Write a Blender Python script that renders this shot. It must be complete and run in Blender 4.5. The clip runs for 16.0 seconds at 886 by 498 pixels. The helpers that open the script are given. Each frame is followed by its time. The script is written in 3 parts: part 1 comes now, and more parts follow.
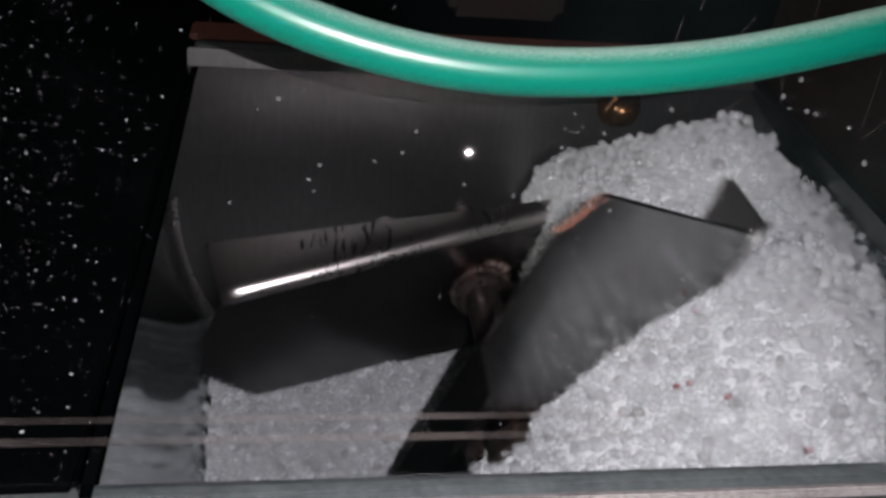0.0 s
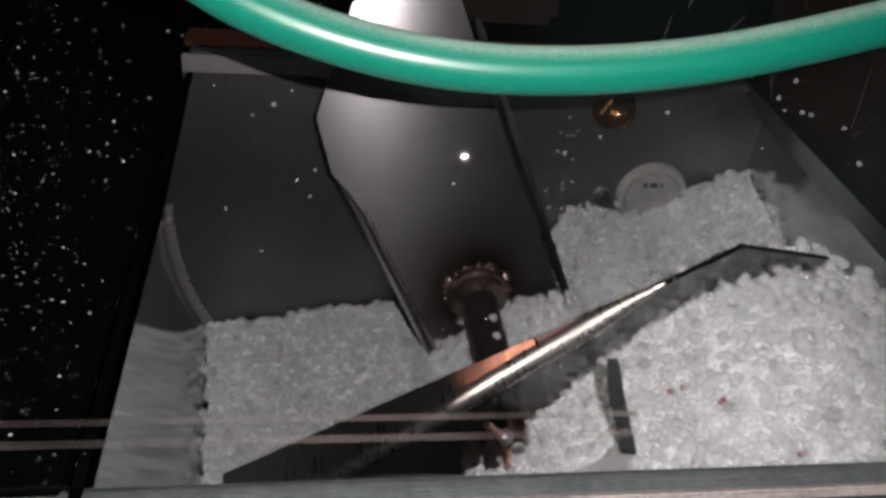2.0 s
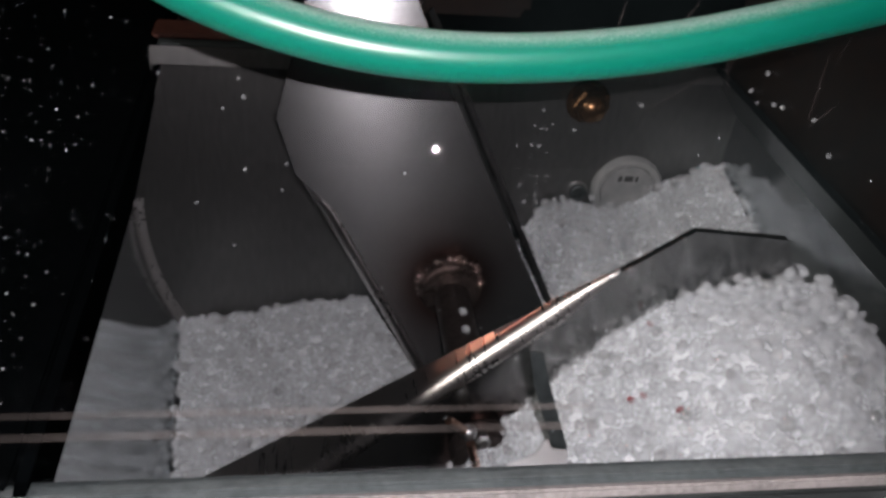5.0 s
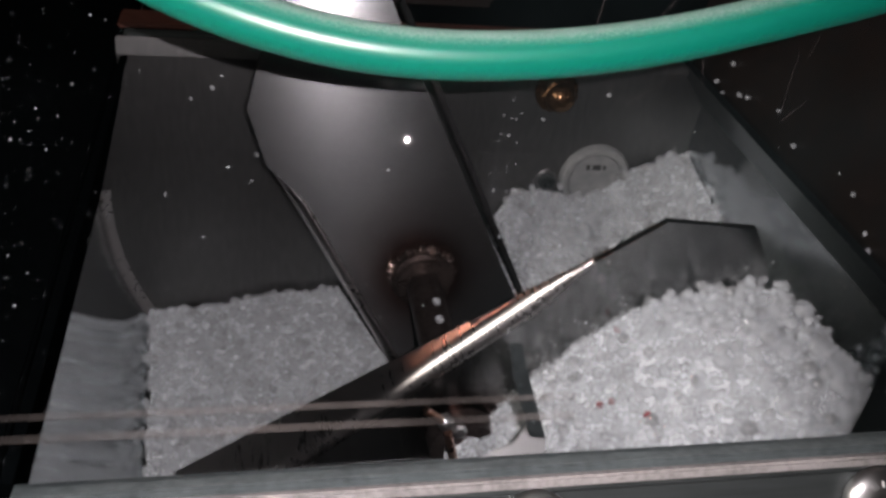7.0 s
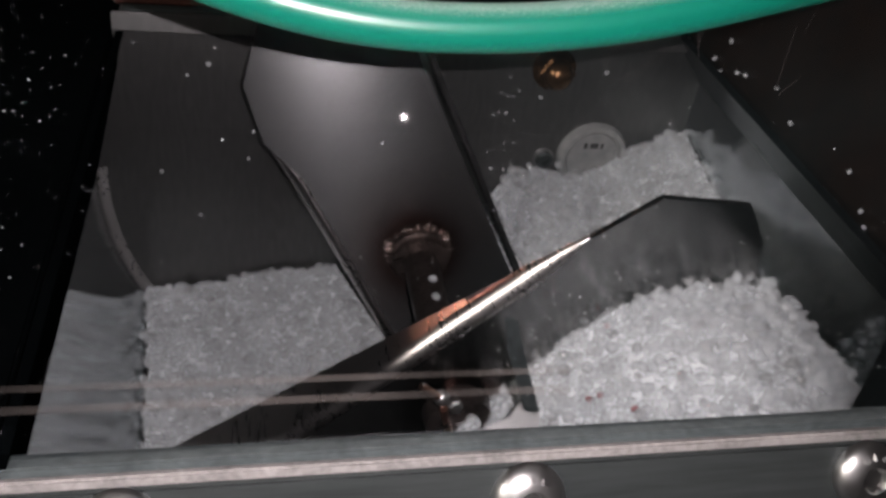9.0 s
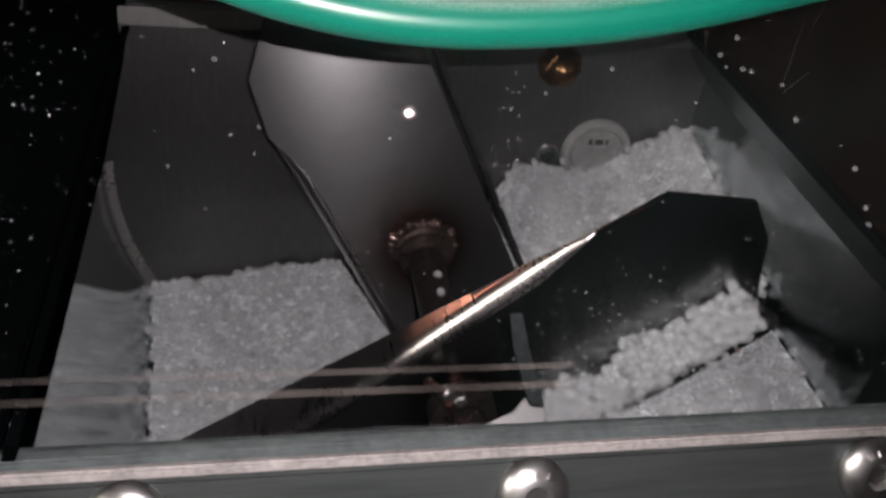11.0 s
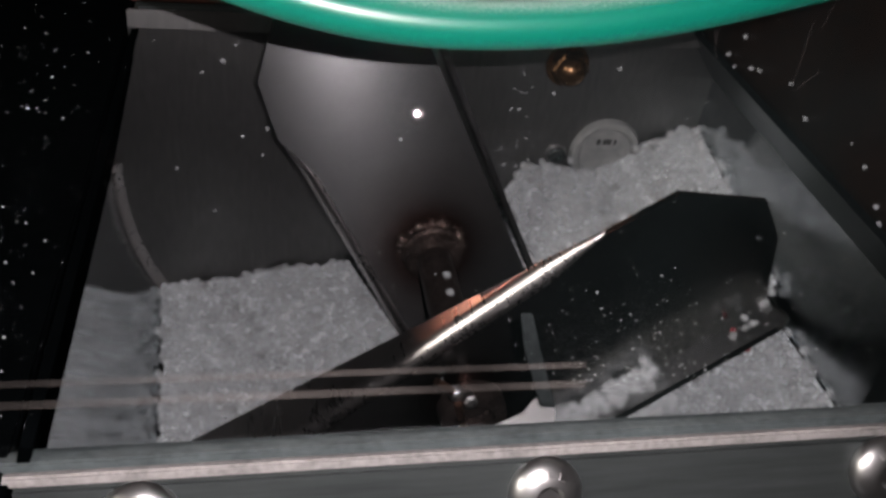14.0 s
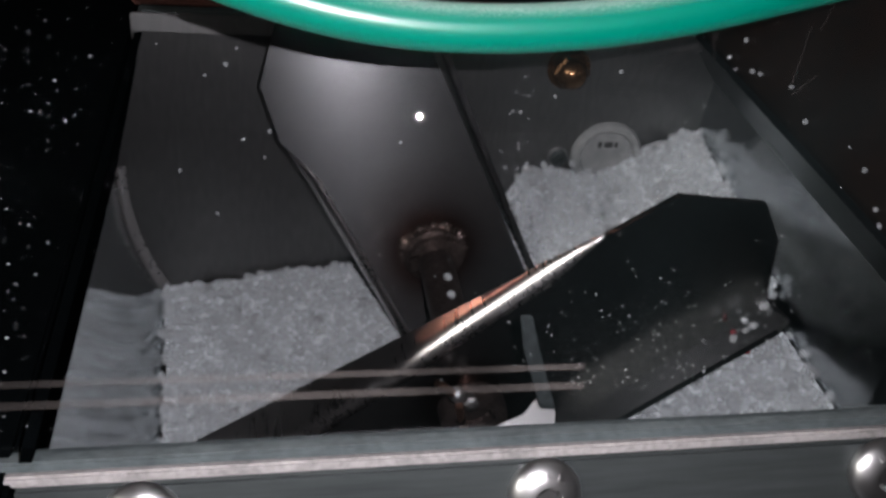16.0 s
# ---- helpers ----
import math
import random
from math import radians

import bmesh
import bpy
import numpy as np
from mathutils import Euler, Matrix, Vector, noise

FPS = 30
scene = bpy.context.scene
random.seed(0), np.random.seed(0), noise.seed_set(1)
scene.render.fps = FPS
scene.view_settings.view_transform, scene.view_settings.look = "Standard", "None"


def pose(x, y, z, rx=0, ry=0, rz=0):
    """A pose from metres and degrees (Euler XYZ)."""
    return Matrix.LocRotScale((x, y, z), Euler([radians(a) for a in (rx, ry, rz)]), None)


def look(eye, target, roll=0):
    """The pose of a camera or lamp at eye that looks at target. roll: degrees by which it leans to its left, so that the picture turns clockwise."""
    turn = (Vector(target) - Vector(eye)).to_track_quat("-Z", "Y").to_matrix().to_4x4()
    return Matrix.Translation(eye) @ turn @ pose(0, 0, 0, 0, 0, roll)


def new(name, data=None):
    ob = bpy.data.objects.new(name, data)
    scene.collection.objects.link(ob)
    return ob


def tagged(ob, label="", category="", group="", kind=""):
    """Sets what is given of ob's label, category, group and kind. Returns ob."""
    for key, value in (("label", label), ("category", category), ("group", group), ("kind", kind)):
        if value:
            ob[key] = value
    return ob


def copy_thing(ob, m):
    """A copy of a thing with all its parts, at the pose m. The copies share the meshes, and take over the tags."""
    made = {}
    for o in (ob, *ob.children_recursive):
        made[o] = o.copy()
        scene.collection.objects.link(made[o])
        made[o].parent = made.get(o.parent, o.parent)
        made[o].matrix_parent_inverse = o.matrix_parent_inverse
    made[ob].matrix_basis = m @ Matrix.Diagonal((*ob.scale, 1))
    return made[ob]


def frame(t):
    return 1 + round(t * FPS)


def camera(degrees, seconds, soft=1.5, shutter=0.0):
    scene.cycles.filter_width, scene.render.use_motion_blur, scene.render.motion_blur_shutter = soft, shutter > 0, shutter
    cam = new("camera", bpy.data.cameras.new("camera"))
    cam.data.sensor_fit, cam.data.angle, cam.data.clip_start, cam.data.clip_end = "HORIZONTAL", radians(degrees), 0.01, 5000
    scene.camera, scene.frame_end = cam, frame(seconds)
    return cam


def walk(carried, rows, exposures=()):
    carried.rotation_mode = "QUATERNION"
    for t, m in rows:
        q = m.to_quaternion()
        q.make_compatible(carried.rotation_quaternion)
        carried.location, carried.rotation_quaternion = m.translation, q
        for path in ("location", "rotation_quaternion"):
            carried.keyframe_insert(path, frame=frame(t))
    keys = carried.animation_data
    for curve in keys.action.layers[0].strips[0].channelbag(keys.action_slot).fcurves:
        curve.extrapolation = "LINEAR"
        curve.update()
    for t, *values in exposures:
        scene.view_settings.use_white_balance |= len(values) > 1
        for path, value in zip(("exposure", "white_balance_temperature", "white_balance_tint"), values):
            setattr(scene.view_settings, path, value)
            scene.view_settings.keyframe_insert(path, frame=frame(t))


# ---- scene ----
cam = camera(54.0, 16.0, soft=3.0, shutter=0.5)
PATH = [
    (0, (-0.0590, -0.2675, 1.2008), (-0.0118, -0.0281, 1.0262), 7.26),
    (0.5, (-0.0572, -0.2692, 1.1996), (-0.0102, -0.0284, 1.0269), 7.06),
    (1, (-0.0564, -0.2686, 1.1992), (-0.0098, -0.0274, 1.0270), 7.06),
    (1.5, (-0.0564, -0.2685, 1.1996), (-0.0104, -0.0277, 1.0267), 6.84),
    (2, (-0.0567, -0.2683, 1.1995), (-0.0105, -0.0270, 1.0273), 6.69),
    (2.5, (-0.0558, -0.2681, 1.1990), (-0.0099, -0.0268, 1.0268), 6.66),
    (3, (-0.0564, -0.2684, 1.1990), (-0.0097, -0.0271, 1.0270), 6.76),
    (3.5, (-0.0579, -0.2669, 1.1994), (-0.0106, -0.0257, 1.0274), 6.69),
    (4, (-0.0578, -0.2665, 1.2007), (-0.0085, -0.0260, 1.0284), 6.74),
    (4.5, (-0.0523, -0.2679, 1.1991), (-0.0037, -0.0272, 1.0266), 6.78),
    (5, (-0.0498, -0.2683, 1.1982), (-0.0009, -0.0279, 1.0254), 6.98),
    (7.5, (-0.0543, -0.2677, 1.2004), (0.0104, -0.0333, 1.0247), 8.71),
    (8, (-0.0542, -0.2691, 1.2002), (0.0112, -0.0346, 1.0248), 8.94),
    (8.5, (-0.0543, -0.2696, 1.1995), (0.0112, -0.0375, 1.0209), 9.10),
    (9, (-0.0531, -0.2689, 1.1993), (0.0094, -0.0377, 1.0187), 8.66),
    (11.5, (-0.0539, -0.2697, 1.1994), (0.0076, -0.0391, 1.0176), 8.77),
    (12, (-0.0537, -0.2703, 1.1998), (0.0079, -0.0391, 1.0188), 8.76),
    (12.5, (-0.0533, -0.2702, 1.2001), (0.0079, -0.0395, 1.0185), 8.58),
    (13, (-0.0554, -0.2690, 1.1999), (0.0060, -0.0381, 1.0185), 8.52),
    (13.5, (-0.0552, -0.2689, 1.1997), (0.0049, -0.0383, 1.0175), 8.43),
    (14, (-0.0548, -0.2694, 1.1995), (0.0047, -0.0384, 1.0176), 8.21),
    (14.5, (-0.0550, -0.2701, 1.1999), (0.0042, -0.0386, 1.0185), 8.19),
    (15, (-0.0543, -0.2698, 1.1997), (0.0050, -0.0390, 1.0175), 8.28),
    (15.5, (-0.0550, -0.2696, 1.1996), (0.0038, -0.0384, 1.0177), 8.16),
    (16, (-0.0543, -0.2703, 1.2001), (0.0040, -0.0386, 1.0188), 8.07),
]
walk(cam, [(t, look(eye, target, roll)) for t, eye, target, roll in PATH], [(0, 0.0, 6500, 10), (0.5, 0.0, 6800, 10), (1.0, -0.15, 7100, 10), (1.5, -0.05, 7000, 10), (2.0, 0.0, 6900, 10), (3.0, 0.0, 6600, 10), (9.0, 0.0, 6750, 11), (12.5, 0.0, 6850, 11), (14.0, -0.03, 6700, 10), (14.5, 0.03, 6300, 8), (16.0, 0.1, 6300, 8)])

# ---- light ----
world = bpy.data.worlds.new("world")
scene.world = world
world.use_nodes = True
world.node_tree.nodes["Background"].inputs[0].default_value = (0.55, 0.75, 0.9, 1)
world.node_tree.nodes["Background"].inputs[1].default_value = 0.006

torch = bpy.data.lights.new("torch_lamp", "SPOT")
torch.energy, torch.color, torch.shadow_soft_size = 2.15, (1.0, 0.92, 0.965), 0.0004
torch.spot_size, torch.spot_blend = radians(108), 0.85
new("torch_lamp", torch).matrix_world = look((-0.043, -0.2655, 1.2035), (-0.034, -0.06, 1.025))

# unseen room lamp added at the left, so the paddle folds catch a highlight
side_tube = bpy.data.lights.new("side_lamp", "AREA")
side_tube.shape, side_tube.size, side_tube.size_y = "RECTANGLE", 1.2, 0.15
side_tube.energy, side_tube.color = 17.0, (1.0, 0.93, 0.88)
new("side_lamp", side_tube).matrix_world = look((-1.53, -0.66, 1.81), (0.0, -0.1, 1.0))

# unseen lamp added for the orange reflection along the paddle's folded lip
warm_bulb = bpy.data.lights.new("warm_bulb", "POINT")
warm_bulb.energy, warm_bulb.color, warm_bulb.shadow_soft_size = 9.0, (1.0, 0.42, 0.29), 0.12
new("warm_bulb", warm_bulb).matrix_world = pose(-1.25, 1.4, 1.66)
scene.view_settings.exposure = 0.0


# ---- materials ----
def nodes_of(name):
    m = bpy.data.materials.new(name)
    m.use_nodes = True
    t = m.node_tree
    return m, t, t.nodes["Principled BSDF"]


def add(tree, kind, **values):
    n = tree.nodes.new(kind)
    for k, v in values.items():
        n.inputs[k.replace("_", " ")].default_value = v
    return n


def coords(tree, scale=(1, 1, 1)):
    tc = tree.nodes.new("ShaderNodeTexCoord")
    mp = tree.nodes.new("ShaderNodeMapping")
    mp.inputs["Scale"].default_value = scale
    tree.links.new(tc.outputs["Object"], mp.inputs["Vector"])
    return mp.outputs["Vector"]


def ramp(tree, fac, stops):
    r = tree.nodes.new("ShaderNodeValToRGB")
    while len(r.color_ramp.elements) < len(stops):
        r.color_ramp.elements.new(0.5)
    for e, (p, c) in zip(r.color_ramp.elements, stops):
        e.position, e.color = p, (*c, 1)
    tree.links.new(fac, r.inputs[0])
    return r.outputs[0]


def grey(v):
    return (v, v, v)


def varied(name, dark, light, rough, metal=0.0, grain=(400, 400, 400), stain=18, bump=0.1, spread=0.08, coat=0.0, gloss=0.5):
    """Colour between dark and light by stains and grain; the gloss varies with both."""
    m, t, b = nodes_of(name)
    fine = add(t, "ShaderNodeTexNoise", Scale=1.0, Detail=3.0)
    t.links.new(coords(t, grain), fine.inputs["Vector"])
    big = add(t, "ShaderNodeTexNoise", Scale=float(stain), Detail=5.0)
    t.links.new(coords(t), big.inputs["Vector"])
    mix = add(t, "ShaderNodeMix", Factor=0.5)
    t.links.new(fine.outputs["Fac"], mix.inputs[2])
    t.links.new(big.outputs["Fac"], mix.inputs[3])
    t.links.new(ramp(t, mix.outputs[0], [(0.32, dark), (0.68, light)]), b.inputs["Base Color"])
    t.links.new(ramp(t, mix.outputs[0], [(0.3, grey(rough + spread)), (0.7, grey(max(rough - spread, 0.02)))]), b.inputs["Roughness"])
    b.inputs["Metallic"].default_value = metal
    b.inputs["Coat Weight"].default_value = coat
    b.inputs["Specular IOR Level"].default_value = gloss
    if bump:
        bp = add(t, "ShaderNodeBump", Strength=bump, Distance=0.0004)
        t.links.new(fine.outputs["Fac"], bp.inputs["Height"])
        t.links.new(bp.outputs[0], b.inputs["Normal"])
    return m


STEEL_BACK = varied("brushed_steel", (0.20, 0.20, 0.20), (0.30, 0.295, 0.29), 0.40, 1.0, (700, 700, 160), 22, 0.03, 0.04)
# polished steel darkened in colour, for walls that mirror only dark
STEEL_SHADED = varied("shaded_steel", (0.02, 0.022, 0.024), (0.05, 0.054, 0.058), 0.3, 0.9, (60, 60, 900), 16, 0.04, 0.05)
STEEL_WALL = varied("polished_steel", (0.46, 0.49, 0.50), (0.58, 0.605, 0.615), 0.13, 1.0, (60, 60, 900), 16, 0.012, 0.04)
STEEL_BLADE = varied("ground_steel", (0.15, 0.15, 0.155), (0.22, 0.22, 0.222), 0.235, 0.95, (80, 700, 700), 20, 0.012, 0.015)
# coloured paler than the blades, to lift the highlight along their folds
STEEL_FOLD = varied("bright_fold", (0.5, 0.47, 0.46), (0.64, 0.61, 0.60), 0.3, 1.0, (700, 80, 700), 30, 0.04)
STEEL_EDGE = varied("cut_edge_steel", (0.022, 0.027, 0.028), (0.07, 0.08, 0.082), 0.5, 0.4, (300, 300, 300), 60, 0.1)
STEEL_FRAME = varied("frame_steel", (0.032, 0.039, 0.039), (0.075, 0.085, 0.085), 0.48, 0.5, (40, 600, 600), 25, 0.12)
STEEL_BRIGHT = varied("bright_steel", (0.42, 0.42, 0.415), (0.56, 0.555, 0.55), 0.36, 1.0, (300, 300, 300), 60, 0.05)
WELD = varied("weld_brown", (0.03, 0.019, 0.016), (0.40, 0.31, 0.28), 0.24, 0.9, (900, 900, 900), 160, 0.5)
SHAFT = varied("dark_shaft", (0.02, 0.014, 0.012), (0.09, 0.07, 0.065), 0.4, 0.8, (900, 900, 900), 120, 0.2)
BRASS = varied("brown_brass", (0.09, 0.045, 0.02), (0.22, 0.12, 0.06), 0.25, 0.9, (300, 300, 300), 90, 0.1)


def heat_tinted(m):
    """Browns a blade round the weld on its shaft."""
    t = m.node_tree
    b = t.nodes["Principled BSDF"]
    old = b.inputs["Base Color"].links[0].from_socket
    flat = t.nodes.new("ShaderNodeVectorMath")
    flat.operation = "MULTIPLY"
    flat.inputs[1].default_value = (1, 0, 1)
    t.links.new(coords(t), flat.inputs[0])
    far = t.nodes.new("ShaderNodeVectorMath")
    far.operation = "LENGTH"
    t.links.new(flat.outputs[0], far.inputs[0])
    mix = t.nodes.new("ShaderNodeMix")
    mix.data_type = "RGBA"
    mix.inputs[6].default_value = (0.05, 0.028, 0.024, 1)
    t.links.new(old, mix.inputs[7])
    t.links.new(ramp(t, far.outputs["Value"], [(0.012, grey(0)), (0.019, grey(0.55)), (0.034, grey(1))]), mix.inputs[0])
    t.links.new(mix.outputs[2], b.inputs["Base Color"])


def ground_across(m, amount):
    """Grinding marks across a blade draw its highlights out along it."""
    t = m.node_tree
    b = t.nodes["Principled BSDF"]
    along = t.nodes.new("ShaderNodeVectorTransform")
    along.vector_type, along.convert_from, along.convert_to = "VECTOR", "OBJECT", "WORLD"
    along.inputs[0].default_value = (-0.12, 0.0, 1.0)
    t.links.new(along.outputs[0], b.inputs["Tangent"])
    b.inputs["Anisotropic"].default_value = amount


STEEL_FRONT = varied("polished_blade", (0.26, 0.26, 0.262), (0.36, 0.358, 0.355), 0.2, 1.0, (80, 700, 700), 20, 0.012, 0.02)
for blade in (STEEL_BLADE, STEEL_FRONT):
    heat_tinted(blade)
    ground_across(blade, 0.75)
COPPER_WIRE = varied("copper_wire", (0.55, 0.32, 0.24), (0.75, 0.48, 0.38), 0.3, 1.0, (300, 300, 300), 90, 0)
# near-zero colour that paints in the unlit dark round the trough
BLACK = varied("unlit_black", (0.0005, 0.0007, 0.0008), (0.0012, 0.0016, 0.0018), 0.75, 0.0, (300, 300, 300), 9, 0.1, gloss=0.0)
SEAL = varied("red_silicone", (0.035, 0.012, 0.009), (0.09, 0.032, 0.022), 0.5, 0.0, (500, 500, 500), 60, 0.1)
GASKET = varied("pale_gasket", (0.15, 0.143, 0.14), (0.33, 0.312, 0.304), 0.4, 0.0, (900, 900, 900), 130, 0.3)
EDGE = varied("pane_edge", (0.034, 0.043, 0.045), (0.075, 0.09, 0.092), 0.65, 0.0, (500, 500, 500), 90, 0.1, gloss=0.25)
COPPER = varied("brown_panel", (0.003, 0.002, 0.0015), (0.012, 0.006, 0.004), 0.4, 0.1, (200, 200, 200), 30, 0.1)
WHITE = varied("white_plastic", (0.16, 0.17, 0.17), (0.26, 0.26, 0.255), 0.35, 0.0, (300, 300, 300), 120, 0.05)
INK = varied("dark_ink", (0.02, 0.02, 0.02), (0.04, 0.04, 0.04), 0.5, 0.0, (300, 300, 300), 90, 0)
CONCRETE = varied("concrete", (0.05, 0.05, 0.05), (0.10, 0.10, 0.095), 0.8, 0.0, (60, 60, 60), 2, 0.3)
PLASTER = varied("plaster", (0.02, 0.024, 0.027), (0.035, 0.04, 0.045), 0.8, 0.0, (50, 50, 50), 2, 0.2)
BODY = varied("machine_paint", (0.05, 0.06, 0.07), (0.09, 0.10, 0.11), 0.45, 0.0, (200, 200, 200), 8, 0.1)
DUST = varied("pale_dust", (0.12, 0.14, 0.145), (0.42, 0.45, 0.46), 0.6, 0.0, (900, 900, 900), 400, 0)
RED = varied("red_resin", (0.06, 0.004, 0.008), (0.20, 0.008, 0.015), 0.3, 0.0, (600, 600, 600), 300, 0)


def resin(name, body, gain):
    """Milky clear resin: most light goes on through each skin and scatters deeper, so that a heap reads as one soft mass with glints."""
    m, t, b = nodes_of(name)
    geo = t.nodes.new("ShaderNodeNewGeometry")
    big = add(t, "ShaderNodeTexNoise", Scale=130.0, Detail=3.0)
    t.links.new(coords(t), big.inputs["Vector"])
    tone = add(t, "ShaderNodeMix", Factor=0.4)
    t.links.new(geo.outputs["Random Per Island"], tone.inputs[2])
    t.links.new(big.outputs["Fac"], tone.inputs[3])
    t.links.new(ramp(t, tone.outputs[0], [(0.1, tuple(gain * v for v in (0.56, 0.59, 0.602))), (0.5, tuple(gain * v for v in (0.61, 0.634, 0.646))), (0.85, tuple(gain * v for v in (0.67, 0.688, 0.698)))]), b.inputs["Base Color"])
    b.inputs["Roughness"].default_value = 0.6
    b.inputs["Specular IOR Level"].default_value = 0.1
    # light scatters far in the clear mass, so single grains hardly shade: the body's normal leans to the heap's own
    lean = t.nodes.new("ShaderNodeVectorMath")
    lean.operation = "MULTIPLY_ADD"
    lean.inputs[1].default_value = (0.16, 0.16, 0.16)
    lean.inputs[2].default_value = (0.0, -0.36, 0.52)
    t.links.new(geo.outputs["Normal"], lean.inputs[0])
    unit = t.nodes.new("ShaderNodeVectorMath")
    unit.operation = "NORMALIZE"
    t.links.new(lean.outputs[0], unit.inputs[0])
    t.links.new(unit.outputs[0], b.inputs["Normal"])
    clear_part = t.nodes.new("ShaderNodeBsdfTransparent")
    clear_part.inputs[0].default_value = (0.985, 0.992, 0.996, 1)
    mix = add(t, "ShaderNodeMixShader", Fac=body)
    t.links.new(clear_part.outputs[0], mix.inputs[1])
    t.links.new(b.outputs[0], mix.inputs[2])
    # the smooth skin of some grains catches the light
    glint = add(t, "ShaderNodeBsdfGlossy", Roughness=0.12)
    top = t.nodes.new("ShaderNodeMixShader")
    t.links.new(ramp(t, geo.outputs["Random Per Island"], [(0.0, grey(0.004)), (0.7, grey(0.015)), (0.88, grey(0.07)), (1.0, grey(0.4))]), top.inputs[0])
    t.links.new(mix.outputs[0], top.inputs[1])
    t.links.new(glint.outputs[0], top.inputs[2])
    t.links.new(top.outputs[0], t.nodes["Material Output"].inputs[0])
    return m


def hose_skin():
    """Green soft plastic, with pale powder settled on what faces up."""
    m, t, b = nodes_of("green_hose")
    geo = t.nodes.new("ShaderNodeNewGeometry")
    up = t.nodes.new("ShaderNodeSeparateXYZ")
    t.links.new(geo.outputs["Normal"], up.inputs[0])
    n = add(t, "ShaderNodeTexNoise", Scale=2600.0, Detail=4.0)
    t.links.new(coords(t), n.inputs["Vector"])
    s = t.nodes.new("ShaderNodeMath")
    s.operation = "MULTIPLY_ADD"
    t.links.new(n.outputs["Fac"], s.inputs[0])
    s.inputs[1].default_value = 0.24
    half = t.nodes.new("ShaderNodeMath")
    half.operation = "MULTIPLY"
    half.inputs[1].default_value = 0.5
    t.links.new(up.outputs[2], half.inputs[0])
    t.links.new(half.outputs[0], s.inputs[2])
    fac = ramp(t, s.outputs[0], [(0.46, grey(0)), (0.54, grey(0.1)), (0.60, grey(0.32)), (0.70, grey(0.6))])
    mix = t.nodes.new("ShaderNodeMix")
    mix.data_type = "RGBA"
    mix.inputs[6].default_value = (0.0, 0.125, 0.083, 1)
    mix.inputs[7].default_value = (0.42, 0.50, 0.45, 1)
    t.links.new(fac, mix.inputs[0])
    t.links.new(mix.outputs[2], b.inputs["Base Color"])
    b.inputs["Roughness"].default_value = 0.34
    b.inputs["Subsurface Weight"].default_value = 0.15
    b.inputs["Subsurface Radius"].default_value = (0.001, 0.003, 0.002)
    return m


def clear(name, haze, tint=(0.6, 0.7, 0.72, 1), veil=0.0):
    """Clear plate: it lets the light through, mirrors at grazing angles, and carries a thin uneven film of dust. veil
    thins it to the left, so that haze painted for the wall's reflection stays at the right.
    """
    m, t, b = nodes_of(name)
    t.nodes.remove(b)
    out = t.nodes["Material Output"]
    tr = t.nodes.new("ShaderNodeBsdfTransparent")
    tr.inputs[0].default_value = (0.95, 0.96, 0.965, 1)
    gl = t.nodes.new("ShaderNodeBsdfGlossy")
    gl.inputs["Roughness"].default_value = 0.007
    # the mirror normal is turned aside to set where the torch's reflection falls
    mirror_normal = add(t, "ShaderNodeCombineXYZ", X=-0.131, Y=-0.856, Z=0.5)
    t.links.new(mirror_normal.outputs[0], gl.inputs["Normal"])
    fr = t.nodes.new("ShaderNodeFresnel")
    fr.inputs[0].default_value = 1.5
    m1 = t.nodes.new("ShaderNodeMixShader")
    t.links.new(fr.outputs[0], m1.inputs[0])
    t.links.new(tr.outputs[0], m1.inputs[1])
    t.links.new(gl.outputs[0], m1.inputs[2])
    df = t.nodes.new("ShaderNodeBsdfDiffuse")
    df.inputs[0].default_value = tint
    n = add(t, "ShaderNodeTexNoise", Scale=26.0, Detail=6.0)
    t.links.new(coords(t), n.inputs["Vector"])
    m2 = t.nodes.new("ShaderNodeMixShader")
    # haze painted in towards the right, where the trough wall's reflection is pale
    across = t.nodes.new("ShaderNodeSeparateXYZ")
    t.links.new(coords(t), across.inputs[0])
    side = add(t, "ShaderNodeMapRange", From_Min=-0.05, From_Max=0.09, To_Min=1.0 - veil, To_Max=1.0)
    t.links.new(across.outputs[0], side.inputs[0])
    dusty = t.nodes.new("ShaderNodeMath")
    dusty.operation = "MULTIPLY"
    t.links.new(ramp(t, n.outputs["Fac"], [(0.35, grey(haze * 0.2)), (0.7, grey(haze))]), dusty.inputs[0])
    t.links.new(side.outputs[0], dusty.inputs[1])
    t.links.new(dusty.outputs[0], m2.inputs[0])
    t.links.new(m1.outputs[0], m2.inputs[1])
    t.links.new(df.outputs[0], m2.inputs[2])
    t.links.new(m2.outputs[0], out.inputs[0])
    return m


RESIN, PACKED = resin("clear_white_resin", 0.25, 1.26), resin("packed_white_resin", 0.97, 0.94)
HOSE, PANE = hose_skin(), clear("clear_plate", 0.006, (0.5, 0.72, 0.74, 1), 0.97)
# pale film for the scratches and for the painted reflection of the lip
FILM = clear("scratch_reflection_film", 0.045, (0.7, 0.62, 0.58, 1))


# ---- building helpers ----
def mesh_of(name, bm, material, smooth=35):
    me = bpy.data.meshes.new(name)
    bmesh.ops.recalc_face_normals(bm, faces=bm.faces)
    bm.to_mesh(me)
    bm.free()
    me.materials.append(material)
    if smooth:
        me.polygons.foreach_set("use_smooth", [True] * len(me.polygons))
        me.set_sharp_from_angle(angle=radians(smooth))
    return me


